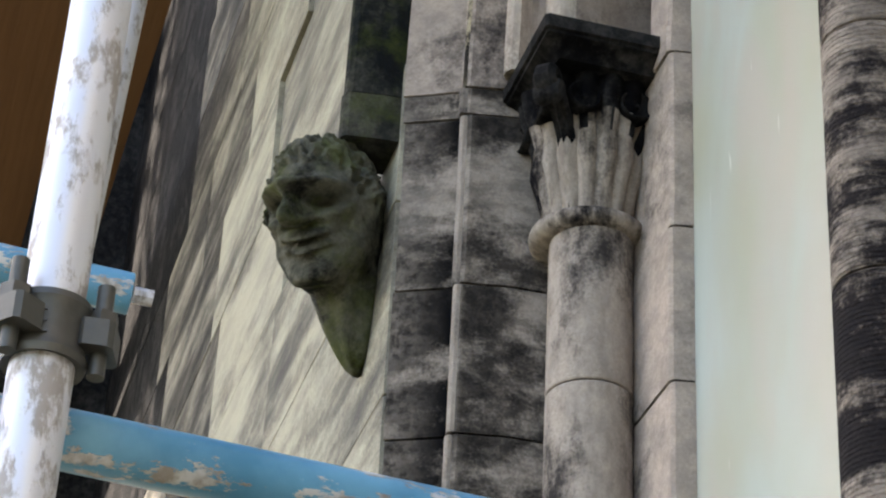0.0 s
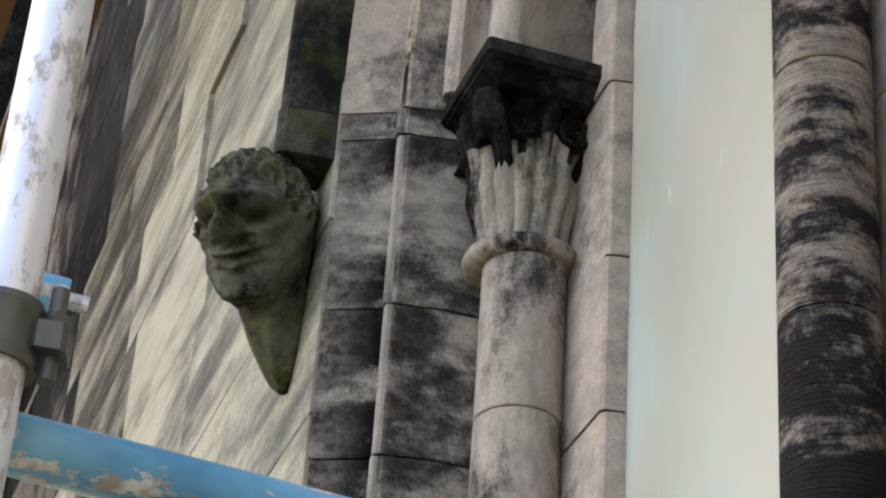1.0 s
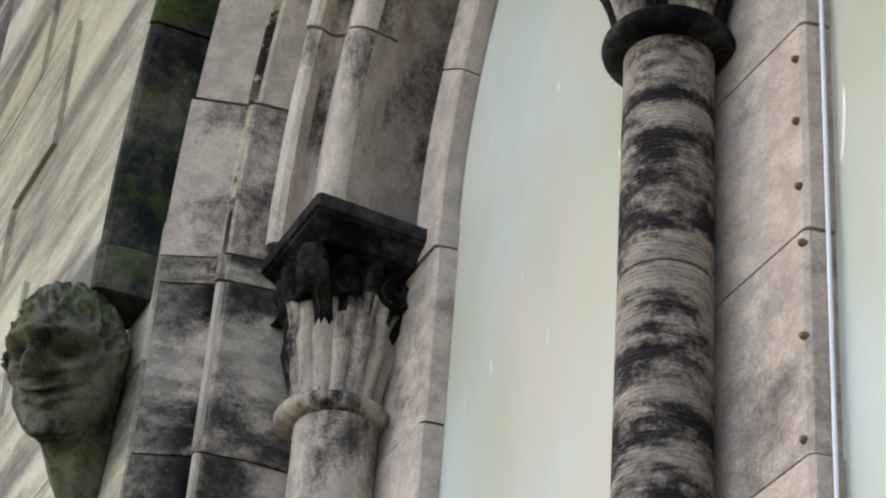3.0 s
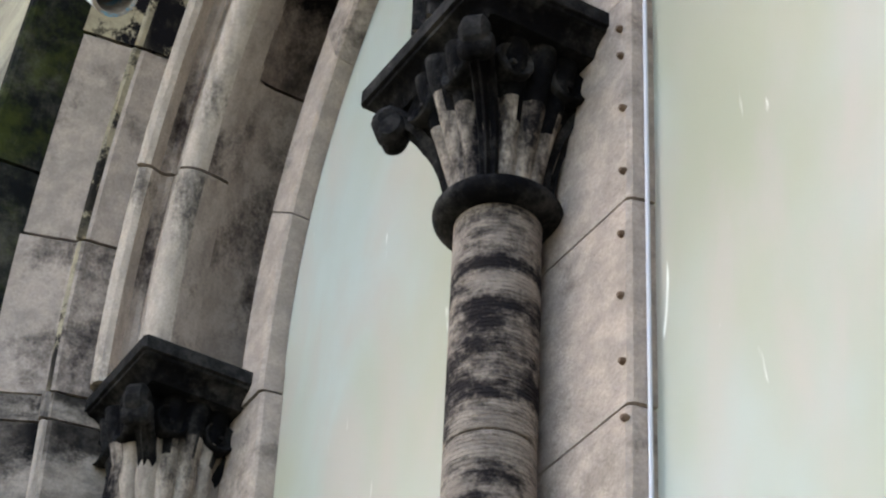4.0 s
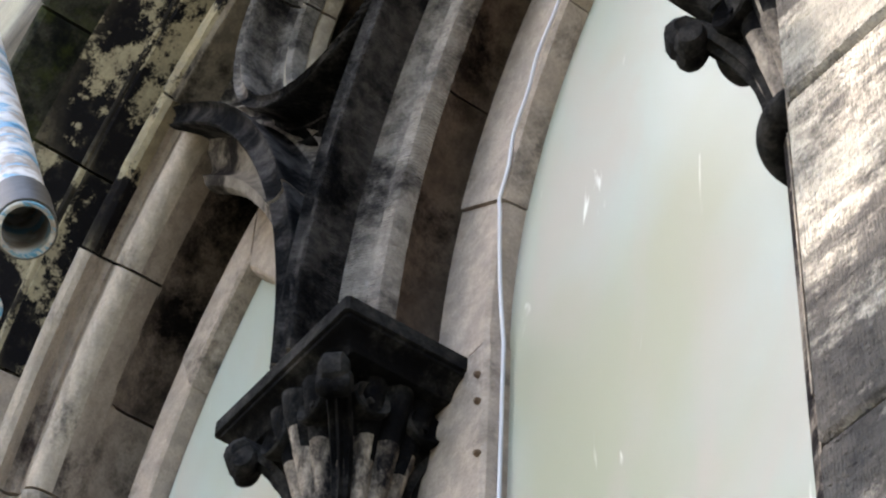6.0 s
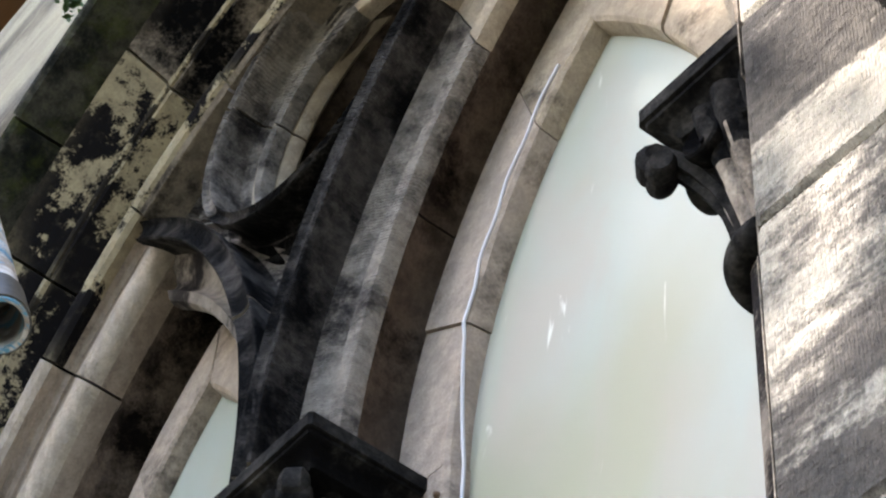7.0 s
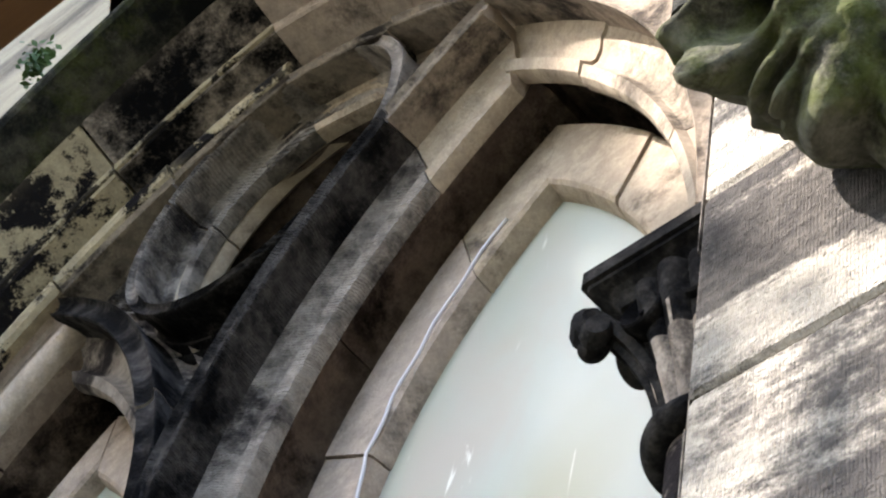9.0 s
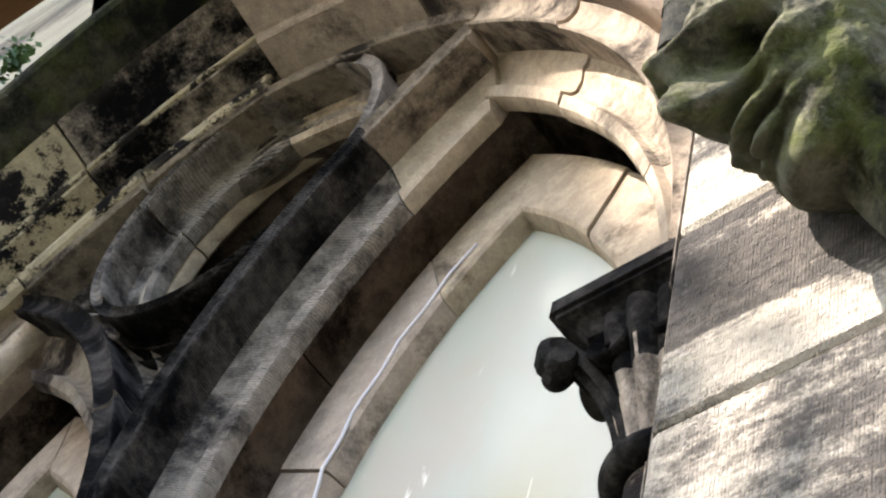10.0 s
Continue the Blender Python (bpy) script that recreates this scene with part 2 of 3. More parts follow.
def voussoirs(profile, cx, side, x_end, cuts, material, parent, name="voussoir", gap=0.0016, steps=9, jitter=0.003, rad=R, second=None, sooty=()):
    """A moulding on an arch, cut into stones at the given fractions. The faces numbered in sooty carry the second material."""
    for a, b in zip(cuts[:-1], cuts[1:]):
        bm = bmesh.new()
        dy, do = random.uniform(-jitter, jitter), random.uniform(-jitter, jitter) * 0.6
        prof = [(o + do, y + dy) for o, y in profile]
        lo, hi = a + (gap if a > 0 else 0), b - (gap if b < 1 else 0)
        rings = [arc_ring(prof, cx, side, lo + (hi - lo) * i / steps, x_end, rad) for i in range(steps + 1)]
        loft(bm, rings)
        mat, other = [m(0.5 * (a + b)) if callable(m) else m for m in (material, second)]
        bm.faces.ensure_lookup_table()
        for i, face in enumerate(bm.faces):
            if other is not None and i < steps * len(prof) and i % len(prof) in sooty:
                face.material_index = 1
        part(name, bm, mat, parent, second=other)


def post(profile, cx, side, zs, material, parent, name="stone", gap=0.002, jitter=0.0025, second=None, other=()):
    """A moulding on an upright, cut into courses at the heights zs."""
    for a, b in zip(zs[:-1], zs[1:]):
        bm = bmesh.new()
        dy, do = random.uniform(-jitter, jitter), random.uniform(-jitter, jitter)
        loft(bm, [[(cx + side * (o + do), y + dy, z) for o, y in profile] for z in (a + gap, b - gap)])
        bm.faces.ensure_lookup_table()
        for i in other:
            bm.faces[i].material_index = 1
        part(name, bm, material, parent, second=second)


def block(bm, x0, x1, y0, y1, z0, z1, ease=0.004):
    prof = rounded([(x0, z0), (x1, z0), (x1, z1), (x0, z1)], ease)
    loft(bm, [[(x, y1, z) for x, z in prof], [(x, y0 + ease, z) for x, z in prof],
              [(0.5 * (x0 + x1) + (x - 0.5 * (x0 + x1)) * (1 - 2 * ease / (x1 - x0)), y0, 0.5 * (z0 + z1) + (z - 0.5 * (z0 + z1)) * (1 - 2 * ease / (z1 - z0))) for x, z in prof]])


def tube(bm, a, b, r, n=24, wall=0.004, hollow=True):
    """A tube from a to b, open at both ends."""
    a, b = Vector(a), Vector(b)
    d = (b - a).normalized()
    u = d.orthogonal().normalized()
    v = d.cross(u)
    def ring(c, rad):
        return [c + (u * math.cos(2 * math.pi * i / n) + v * math.sin(2 * math.pi * i / n)) * rad for i in range(n)]
    if hollow:
        rings = [ring(a, r - wall), ring(a, r - 0.001), ring(a + d * 0.001, r), ring(b - d * 0.001, r), ring(b, r - 0.001), ring(b, r - wall)]
        inner = [ring(b - d * 0.12, r - wall), ring(a + d * 0.12, r - wall)]
        vs = loft(bm, rings, caps=False)
        w = loft(bm, inner, caps=True)
        for p, q in ((vs[-1], w[0]), (w[1], vs[0])):
            for j in range(n):
                bm.faces.new((p[j], p[(j + 1) % n], q[(j + 1) % n], q[j]))
    else:
        loft(bm, [ring(a, r), ring(b, r)])


def lathe(bm, profile, at, n=32, flute=None):
    rings = []
    for r, z in profile:
        ring = []
        for i in range(n):
            a = 2 * math.pi * i / n
            rr = r * (1 + (flute(a, z) if flute else 0))
            ring.append((at[0] + rr * math.cos(a), at[1] + rr * math.sin(a), at[2] + z))
        rings.append(ring)
    loft(bm, rings)


# ---------------------------------------------------------------- ground and wall
bm = bmesh.new()
bmesh.ops.create_grid(bm, x_segments=2, y_segments=2, size=900)
tagged(link_mesh("ground", bm, M_ground), "dark earth and grass at the foot of the wall", "ground", kind="structure")

CX = -P + R     # centre of the left light's outer arc
CM = -P + RM    # centre of the left main arc
WALL_Y = -0.140
ARRIS = 0.110
ARRIS_L = 0.142


def arch_line(offset, n=24):
    """The outline of the opening, offset outwards, from the left springing over the apex to the right."""
    r = RM + offset
    end = math.acos(-CM / r)
    left = [(CM - r * math.cos(end * i / n), H + r * math.sin(end * i / n)) for i in range(n + 1)]
    return left + [(-x, z) for x, z in reversed(left[:-1])]


def wall_mesh():
    bm = bmesh.new()
    line = [(-P - 0.165, 0.9)] + arch_line(0.165) + [(P + 0.165, 0.9)]
    outer = []
    for x, z in line:
        d = Vector((x, z - H - 0.2))
        if z <= H:
            outer.append((math.copysign(30.0, x), z))
        else:
            d.normalize()
            kx = 30.0 / max(abs(d.x), 1e-6)
            kz = 9.0 / max(abs(d.y), 1e-6)
            f = min(kx, kz)
            outer.append((d.x * f, H + 0.2 + d.y * f))
    outer[1] = (-30.0, H)
    outer[-2] = (30.0, H)
    rings = []
    for pts, y in ((line, 0.5), (line, WALL_Y + 0.012), (outer, WALL_Y + 0.012), (outer, 0.5)):
        rings.append([(x, y, z) for x, z in pts])
    loft(bm, rings, closed=False, caps=False)
    return bm


wall = tagged(link_mesh("wall_front", wall_mesh(), M_wall_l), "weathered sandstone church wall with soot streaks", "wall", kind="structure")
bm = bmesh.new()
block(bm, -30, 30, WALL_Y + 0.012, 0.5, 0.0, 0.9)
tagged(link_mesh("wall_plinth", bm, M_wall_l), "weathered sandstone wall under the window", "wall", kind="structure")
# black backing slab added for the unlit room behind the window
bm = bmesh.new()
block(bm, -30, 30, 0.62, 0.7, 0.0, 12.0)
tagged(link_mesh("wall_inside", bm, M_dark, smooth=0), "near-black slab standing in for the unlit church interior", "wall", kind="structure")


def ashlar(side, material, courses):
    """Dressed stones beside the opening: a course is (z0, z1, first joint, joints on)."""
    for z0, z1, cutsx in courses:
        xs = [P + (ARRIS_L if side < 0 else ARRIS)] + cutsx
        for a, b in zip(xs[:-1], xs[1:]):
            bm = bmesh.new()
            x0, x1 = sorted((side * (a + (0.0015 if side > 0 else 0.0004)), side * (b - (0.0015 if side > 0 else 0.0004))))
            j = random.uniform(-0.0015, 0.0015) if side > 0 else random.uniform(-0.0005, 0.0005)
            block(bm, x0, x1, WALL_Y + j, 0.1, z0 + 0.002, z1 - 0.002, 0.005 if side > 0 else 0.001)
            part("ashlar_stone", bm, material, wall)


# ---------------------------------------------------------------- the window's stonework
window = empty("window_1", (0, 0, 0), "two-light pointed church window of blackened sandstone tracery", "window", kind="structure")

def jamb_profile(arris):
    inset = 0.018 if arris > 0.12 else 0.0
    return rounded([(arris, WALL_Y), (arris - 0.046 if arris > 0.12 else 0.087, -0.052), (0.078, -0.052), (0.078, -0.036), (0.066, 0.02), (0.064, 0.15), (0.05, 0.178),
                    (-0.188 + inset, 0.178), (-0.194 + inset, 0.203), (-0.194 + inset, 0.30), (arris, 0.30)], 0.005)


def outer_profile(arris):
    return rounded([(arris, WALL_Y), (arris - 0.046 if arris > 0.12 else 0.087, -0.052), (0.078, -0.052), (0.076, -0.034), (0.060, 0.03), (0.060, 0.29), (arris, 0.29)], 0.005)


BLOCK = rounded([(-0.188, 0.178), (0.188, 0.178), (0.194, 0.203), (0.194, 0.30), (-0.194, 0.30), (-0.194, 0.203)], 0.005)
HALF = [(0.0, 0.006), (0.010, 0.005), (0.018, 0.001), (0.0225, -0.003), (0.0255, 0.000), (0.025, 0.012), (0.018, 0.030), (0.016, 0.064),
        (0.026, 0.070), (0.034, 0.071), (0.048, 0.082), (0.062, 0.086), (0.070, 0.083), (0.0755, 0.076), (0.079, 0.071), (0.094, 0.079), (0.098, 0.090),
        (0.096, 0.106), (0.050, 0.116)]
WEB = [(-0.050, 0.112), (-0.034, 0.15), (-0.034, 0.288), (0.026, 0.288), (0.026, 0.112)]
RIB = [(-o, y) for o, y in HALF] + [(o, y) for o, y in reversed(HALF[1:])]
MAIN_A = [(0.030, 0.130), (0.030, 0.100), (0.052, 0.060), (0.056, 0.030)]
MAIN_A += [(0.031 + 0.019 * math.cos(radians(t)), 0.006 - 0.019 * math.sin(radians(t))) for t in range(-25, 206, 33)]
MAIN_A += [(0.024, 0.024), (0.022, 0.034), (0.010, 0.040), (0.006, 0.130)]
# face numbers at the sides and hollows of the roll, given the browner stone
A_HOLLOW = (0, 1, 2, 3, 11, 12, 13, 14, 15)
MAIN_B = [(0.008, 0.130), (0.008, 0.041), (-0.004, 0.039)]
MAIN_B += [(-0.034 + 0.027 * math.cos(radians(t)), 0.060 - 0.027 * math.sin(radians(t))) for t in range(25, 205, 25)]
MAIN_B += [(-0.056, 0.092), (-0.050, 0.112), (-0.026, 0.130)]
B_HOLLOW = (0, 1, 10, 11, 12)
OUT = 0.55      # the ribs are slighter on the side away from the lights
RIB_B = [(-o, y) for o, y in HALF] + [(o * OUT, y) for o, y in reversed(HALF[1:])]
RIB_TOP = [(-o * OUT, y) for o, y in HALF] + [(o * 0.5, y) for o, y in reversed(HALF[1:])]
ROLL_SOOT = tuple(range(0, 7)) + tuple(range(2 * len(HALF) - 9, 2 * len(HALF)))
STRIP = rounded([(-0.078, 0.178), (-0.188, 0.178), (-0.194, 0.203), (-0.194, 0.29), (-0.078, 0.29)], 0.005)
STRIP_L = [(o * 0.88 if o < -0.1 else o - 0.006, y) for o, y in STRIP]

COURSES = [2.0, 2.28, 2.575, 2.87, 3.155, 3.40, 3.70, H]
for side in (-1, 1):
    post(jamb_profile(ARRIS_L if side < 0 else ARRIS), side * P, side, COURSES, M_jamb, window, "jamb_stone", second=M_strip, other=range(11, 20))
post(BLOCK, 0, 1, [2.0, 2.32, 2.60, 2.88, 3.152, 3.432, H], M_strip, window, "mullion_stone")

CUTS = [0, 0.16, 0.36, 0.57, 0.79, 1]
TOP = 0.677     # where the lights' heads leave the main arch
for side in (-1, 1):
    cx, cm = side * -CX, side * -CM
    voussoirs(outer_profile(ARRIS_L if side < 0 else ARRIS), cm, side, 0.0, CUTS, (lambda f: M_strip if f < 0.3 else M_reveal if f < 0.8 else M_jamb) if side < 0 else M_strip, window, "reveal_stone", rad=RM)
    if side < 0:
        voussoirs(MAIN_A, cm, side, 0.0, [0, 0.24, 0.5, TOP, 0.84, 1], lambda f: M_arch if f < 0.5 else M_reveal, window, "arch_roll", rad=RM, second=M_brown, sooty=A_HOLLOW)
        voussoirs(MAIN_B, cm, side, 0.0, [0, 0.24, 0.5, TOP], M_arch, window, "arch_stone", rad=RM, second=M_brown, sooty=B_HOLLOW)
    else:
        voussoirs(RIB, cm, side, 0.0, [0, 0.24, 0.5, TOP], M_clean, window, "arch_stone", rad=RM, second=M_clean_roll, sooty=ROLL_SOOT)
    voussoirs(RIB_TOP, cm, side, 0.0, [TOP, 0.84, 1], M_rib if side < 0 else M_clean, window, "arch_stone", rad=RM, second=M_clean_roll, sooty=ROLL_SOOT)
    # webs behind the ribs; most of their dark tone is painted recess shade
    voussoirs(WEB, cm, side, 0.0, [0, 0.36, 1], lambda f: M_brown if f < 0.36 else M_soffit_shade, window, "web", rad=RM, jitter=0)
    voussoirs(WEB, side * R, -side, side * P / 2, [0, 0.5, 1], M_soffit_shade, window, "web", jitter=0)
    # the glazing rebates of each light, outer and inner arcs
    voussoirs(STRIP_L if side < 0 else STRIP, cx, side, side * P / 2, [0, 0.35, 0.7, 1], M_strip if side < 0 else M_clean, window, "rebate_stone")
    voussoirs(STRIP, side * R, -side, side * P / 2, [0, 0.32, 0.76, 1], (lambda f: M_strip if f < 0.76 else M_clean) if side > 0 else M_strip, window, "rebate_stone")
    # the branches of the mullion
    voussoirs(RIB_B, side * R, -side, side * P / 2, [0, 0.36, 0.74, 1] if side < 0 else [0, 0.79, 1],
              (lambda f: M_rib if f < 0.79 else M_clean) if side > 0 else M_rib, window, "tracery_stone",
              second=(lambda f: M_roll if f < 0.79 else M_clean_roll) if side > 0 else M_roll, sooty=ROLL_SOOT)

# the pale fillet beside the shaft, and round the arch
FILLET = rounded([(0.097, -0.060), (0.083, -0.060), (0.080, -0.030), (0.097, -0.030)], 0.003)
post(FILLET, -P, -1, COURSES, M_shaft_pale, window, "fillet")
voussoirs(FILLET, CM, -1, 0.0, CUTS, M_reveal, window, "fillet", rad=RM)

# the oculus over the lights
OC_R, OC_X, OC_Z = 0.272, 0.015, H + 0.850
OCRIB = [(-o * 0.45, y * 0.9 + 0.006) for o, y in HALF] + [(o * 0.45, y * 0.9 + 0.006) for o, y in reversed(HALF[1:])]
OCSTRIP = rounded([(0.014, 0.065), (-0.024, 0.078), (-0.046, 0.112), (-0.046, 0.134), (0.014, 0.134)], 0.005)
for prof, mat, nm in ((OCRIB, M_rib, "oculus_stone"), (OCSTRIP, M_clean, "oculus_rebate")):
    for a0, a1 in ((-150, -30), (-30, 85), (85, 152), (152, 210)):
        bm = bmesh.new()
        rings = []
        for i in range(15):
            a = radians(a0 + 0.5 + (a1 - a0 - 1.0) * i / 14)
            rings.append([(OC_X + (OC_R + o) * math.cos(a), y, OC_Z + (OC_R + o) * math.sin(a)) for o, y in prof])
        loft(bm, rings)
        part(nm, bm, M_roll if a0 == -150 else mat, window)

# glazing behind the tracery, its near-black colour standing for the unlit interior
bm = bmesh.new()
loft(bm, [[(x, y, z) for x, z in [(-P, 2.0)] + arch_line(0.02) + [(P, 2.0)]] for y in (0.285, 0.291)])
part("glazing", bm, M_dark, window, "old leaded glazing, coloured near black for the unlit interior", 0)


# ---------------------------------------------------------------- milky sheets in the lights
def sheet(side):
    bm = bmesh.new()
    r = R - 0.172
    xa, xb = side * 0.172, side * (P - 0.172)
    top = []
    n = 20
    end = math.acos((R - P / 2) / r)
    for i in range(n + 1):
        a = end * i / n
        top.append((side * (R - r * math.cos(a)), H + r * math.sin(a)))
    right = [(side * P - (x), z) for x, z in top[:-1]]
    outline = [(xa, 2.0)] + top + list(reversed(right)) + [(xb, 2.0)]
    loft(bm, [[(x, y, z) for x, z in outline] for y in (GLASS, GLASS + 0.005)])
    return tagged(link_mesh("plastic_sheet", bm, M_sheet, smooth=0), "milky translucent plastic sheet fixed over a window light", "plastic sheet", "sheets over the lights")


sheet(-1)
sheet(1)


# ---------------------------------------------------------------- shafts and capitals
def shaft(x, r, material, joints, label):
    s = empty("column_shaft", (x, 0, 0), label, "column", "window shafts")
    zs = [2.0] + joints + [H - 0.262 - (0.03 if r > 0.06 else 0)]
    for a, b in zip(zs[:-1], zs[1:]):
        bm = bmesh.new()
        lathe(bm, [(r - 0.0015, a + 0.0015), (r, a + 0.004), (r, b - 0.004), (r - 0.0015, b - 0.0015)], (x, 0.122, 0), 36)
        part("drum", bm, material, s)
    return s


shaft(-P + 0.0, 0.062, M_shaft_pale, [2.52, 2.985, 3.20], "pale round sandstone shaft in the jamb")
shaft(0, 0.053, M_shaft, [2.38, 2.86, 3.165], "round sandstone mullion shaft with dark tooled bands")
shaft(P - 0.072, 0.053, M_shaft, [2.45, 2.9], "round sandstone shaft half hidden by the jamb")


def leaf_path(out, up, curl):
    """Outline of a stiff leaf: from the necking up the bell and over at the tip."""
    pts = []
    for i in range(9):
        f = i / 8
        pts.append((0.052 + out * f ** 2.2, up * f ** 0.85))
    x, z = pts[-1]
    for i in range(1, 8):
        a = radians(90 - i * 30)
        pts.append((x + curl * 0.9 * (math.cos(a)) , z - curl * 0.9 + curl * 0.9 * math.sin(a)))
    return pts


def leaf(bm, angle, at, out, up, curl, width, thick):
    c, s = math.cos(angle), math.sin(angle)
    pts = leaf_path(out, up, curl)
    rings = []
    for i, (r, z) in enumerate(pts):
        f = i / (len(pts) - 1)
        w = width * (0.55 + 0.6 * f if f < 0.6 else 0.91 + 0.3 * (f - 0.6))
        j = min(i + 1, len(pts) - 1)
        dr, dz = pts[j][0] - pts[j - 1][0], pts[j][1] - pts[j - 1][1]
        l = math.hypot(dr, dz) or 1
        nr, nz = dz / l, -dr / l
        ring = []
        for a, b in ((-1, 0), (-0.75, 0.7), (-0.3, 0.55), (0, 1.0), (0.3, 0.55), (0.75, 0.7), (1, 0), (0.6, -0.7), (-0.6, -0.7)):
            rr, zz = r + nr * b * thick, z + nz * b * thick
            ring.append((at[0] + rr * c - s * a * w, at[1] + rr * s + c * a * w, at[2] + zz))
        rings.append(ring)
    loft(bm, rings)


def crocket(bm, angle, at, reach, top, r, width):
    """The rolled tip of a corner leaf: a blunt lobed knob lying across the leaf."""
    c, s = math.cos(angle), math.sin(angle)
    rings = []
    for k in range(7):
        w = -1 + k / 3
        bulge = r * (0.72, 0.96, 1.0, 0.86, 1.0, 0.96, 0.72)[k]
        ring = []
        for i in range(14):
            a = 2 * math.pi * i / 14
            rr, zz = reach + bulge * 0.95 * math.cos(a) - 0.25 * bulge * math.sin(a), top + bulge * 1.2 * math.sin(a)
            ring.append((at[0] + rr * c - s * w * width, at[1] + rr * s + c * w * width, at[2] + zz))
        rings.append(ring)
    loft(bm, rings)


def volute(bm, angle, at, across, reach, z, r):
    """A dished disc on the face of the bell."""
    c, s = math.cos(angle), math.sin(angle)
    rings = []
    for rr, d in ((r * 0.8, -0.034), (r, -0.004), (r * 0.98, 0.004), (r * 0.9, 0.007), (r * 0.8, 0.003), (r * 0.5, -0.004), (r * 0.22, -0.003), (r * 0.15, 0.003)):
        ring = []
        for i in range(24):
            a = 2 * math.pi * i / 24
            u, h = across + rr * math.cos(a), z + rr * math.sin(a)
            p = reach + d - 0.1 * rr * math.sin(a)
            ring.append((at[0] + p * c - s * u, at[1] + p * s + c * u, at[2] + h))
        rings.append(ring)
    loft(bm, rings)


def capital(x, tall=0.0, fat=1.0, slide=0.0):
    """A capital on a shaft; slide moves its abacus sideways from the axis of the bell."""
    cap = empty("capital", (x, 0, 0), "black-crusted stiff-leaf stone capital with a square abacus", "capital", "window capitals")
    at = (x, 0.122, H - 0.253 - tall)
    up = 1 + tall / 0.2
    bm = bmesh.new()
    prof = []
    for i in range(11):
        a = math.pi * (i / 10 - 0.5)
        prof.append((0.058 * fat + 0.0215 * math.cos(a), 0.0165 * math.sin(a)))
    lathe(bm, prof, at, 48)
    part("necking_ring", bm, M_black if fat < 1.1 else M_cap, cap, "crusted rounded necking ring")
    bm = bmesh.new()
    bell = [(0.054, 0.0), (0.056, 0.02), (0.060, 0.045), (0.066, 0.07), (0.073, 0.095), (0.082, 0.125), (0.091, 0.155), (0.099, 0.18), (0.104, 0.206)]
    lathe(bm, [(r * (fat if z < 0.12 else 1), z * up) for r, z in bell], at, 120,
          lambda a, z: (0.17 * abs(math.cos(8 * a)) ** 0.55 - 0.11) * min(1.0, 0.2 + z / 0.08))
    # above a ragged line near its top the bell takes the blackest stone
    for face in bm.faces:
        mid = face.calc_center_median()
        run = 0.04 * noise.noise(Vector((mid.x * 45, mid.y * 45, x)))
        if mid.z > at[2] + ((0.120 if fat < 1.1 else 0.145) + run) * up:
            face.material_index = 1
    part("bell", bm, M_cap, cap, second=M_black)
    for i in range(4):
        d = radians(45 + 90 * i)
        bm = bmesh.new()
        leaf(bm, d, at, 0.086, 0.186 * up, 0.018, 0.020, 0.016)
        crocket(bm, d, at, 0.137, 0.156 * up, 0.0185, 0.021)
        part("corner_leaf", bm, M_black, cap)
        for e in (-1, 1):
            bm = bmesh.new()
            volute(bm, radians(90 * i), at, e * 0.040, 0.090, 0.166 * up, 0.027)
            part("volute", bm, M_black, cap, "dished round volute under the abacus")
    bm = bmesh.new()
    rings = []
    for h, z in ((0.118, -0.054), (0.124, -0.042), (0.134, -0.034), (0.144, -0.030), (0.145, -0.026), (0.150, -0.024), (0.15, -0.003), (0.147, 0.0)):
        rings.append([(x + slide + a * h, 0.15 + b * h, H + z) for a, b in rounded([(-1, -1), (1, -1), (1, 1), (-1, 1)], 0.03)])
    loft(bm, rings)
    part("abacus", bm, M_black, cap, "black square abacus with a worn edge")
    return cap


capital(-P - 0.012, 0.032, 1.16)
capital(0)
capital(P - 0.072, slide=0.042)


# ---------------------------------------------------------------- hood moulding and its carved heads
hood = empty("hood_mould", (0, 0, 0), "green-black projecting hood moulding over the window arch", "hood mould", kind="structure")
HOOD = rounded([(ARRIS + 0.003, WALL_Y + 0.03), (ARRIS + 0.003, WALL_Y - 0.02), (ARRIS + 0.012, WALL_Y - 0.085), (ARRIS + 0.035, WALL_Y - 0.09), (ARRIS + 0.10, WALL_Y - 0.03), (ARRIS + 0.10, WALL_Y + 0.03)], 0.006)
for side in (-1, 1):
    post([(o + (ARRIS_L - ARRIS if side < 0 else 0), y) for o, y in HOOD], side * P, side, [3.665, H], M_hood, hood, "hood_stone")
    voussoirs([(o + (ARRIS_L - ARRIS if side < 0 else 0), y) for o, y in HOOD], side * -CM, side, 0.0, [0, 0.22, 0.45, 0.68, 1], M_hood, hood, "hood_stone", rad=RM)


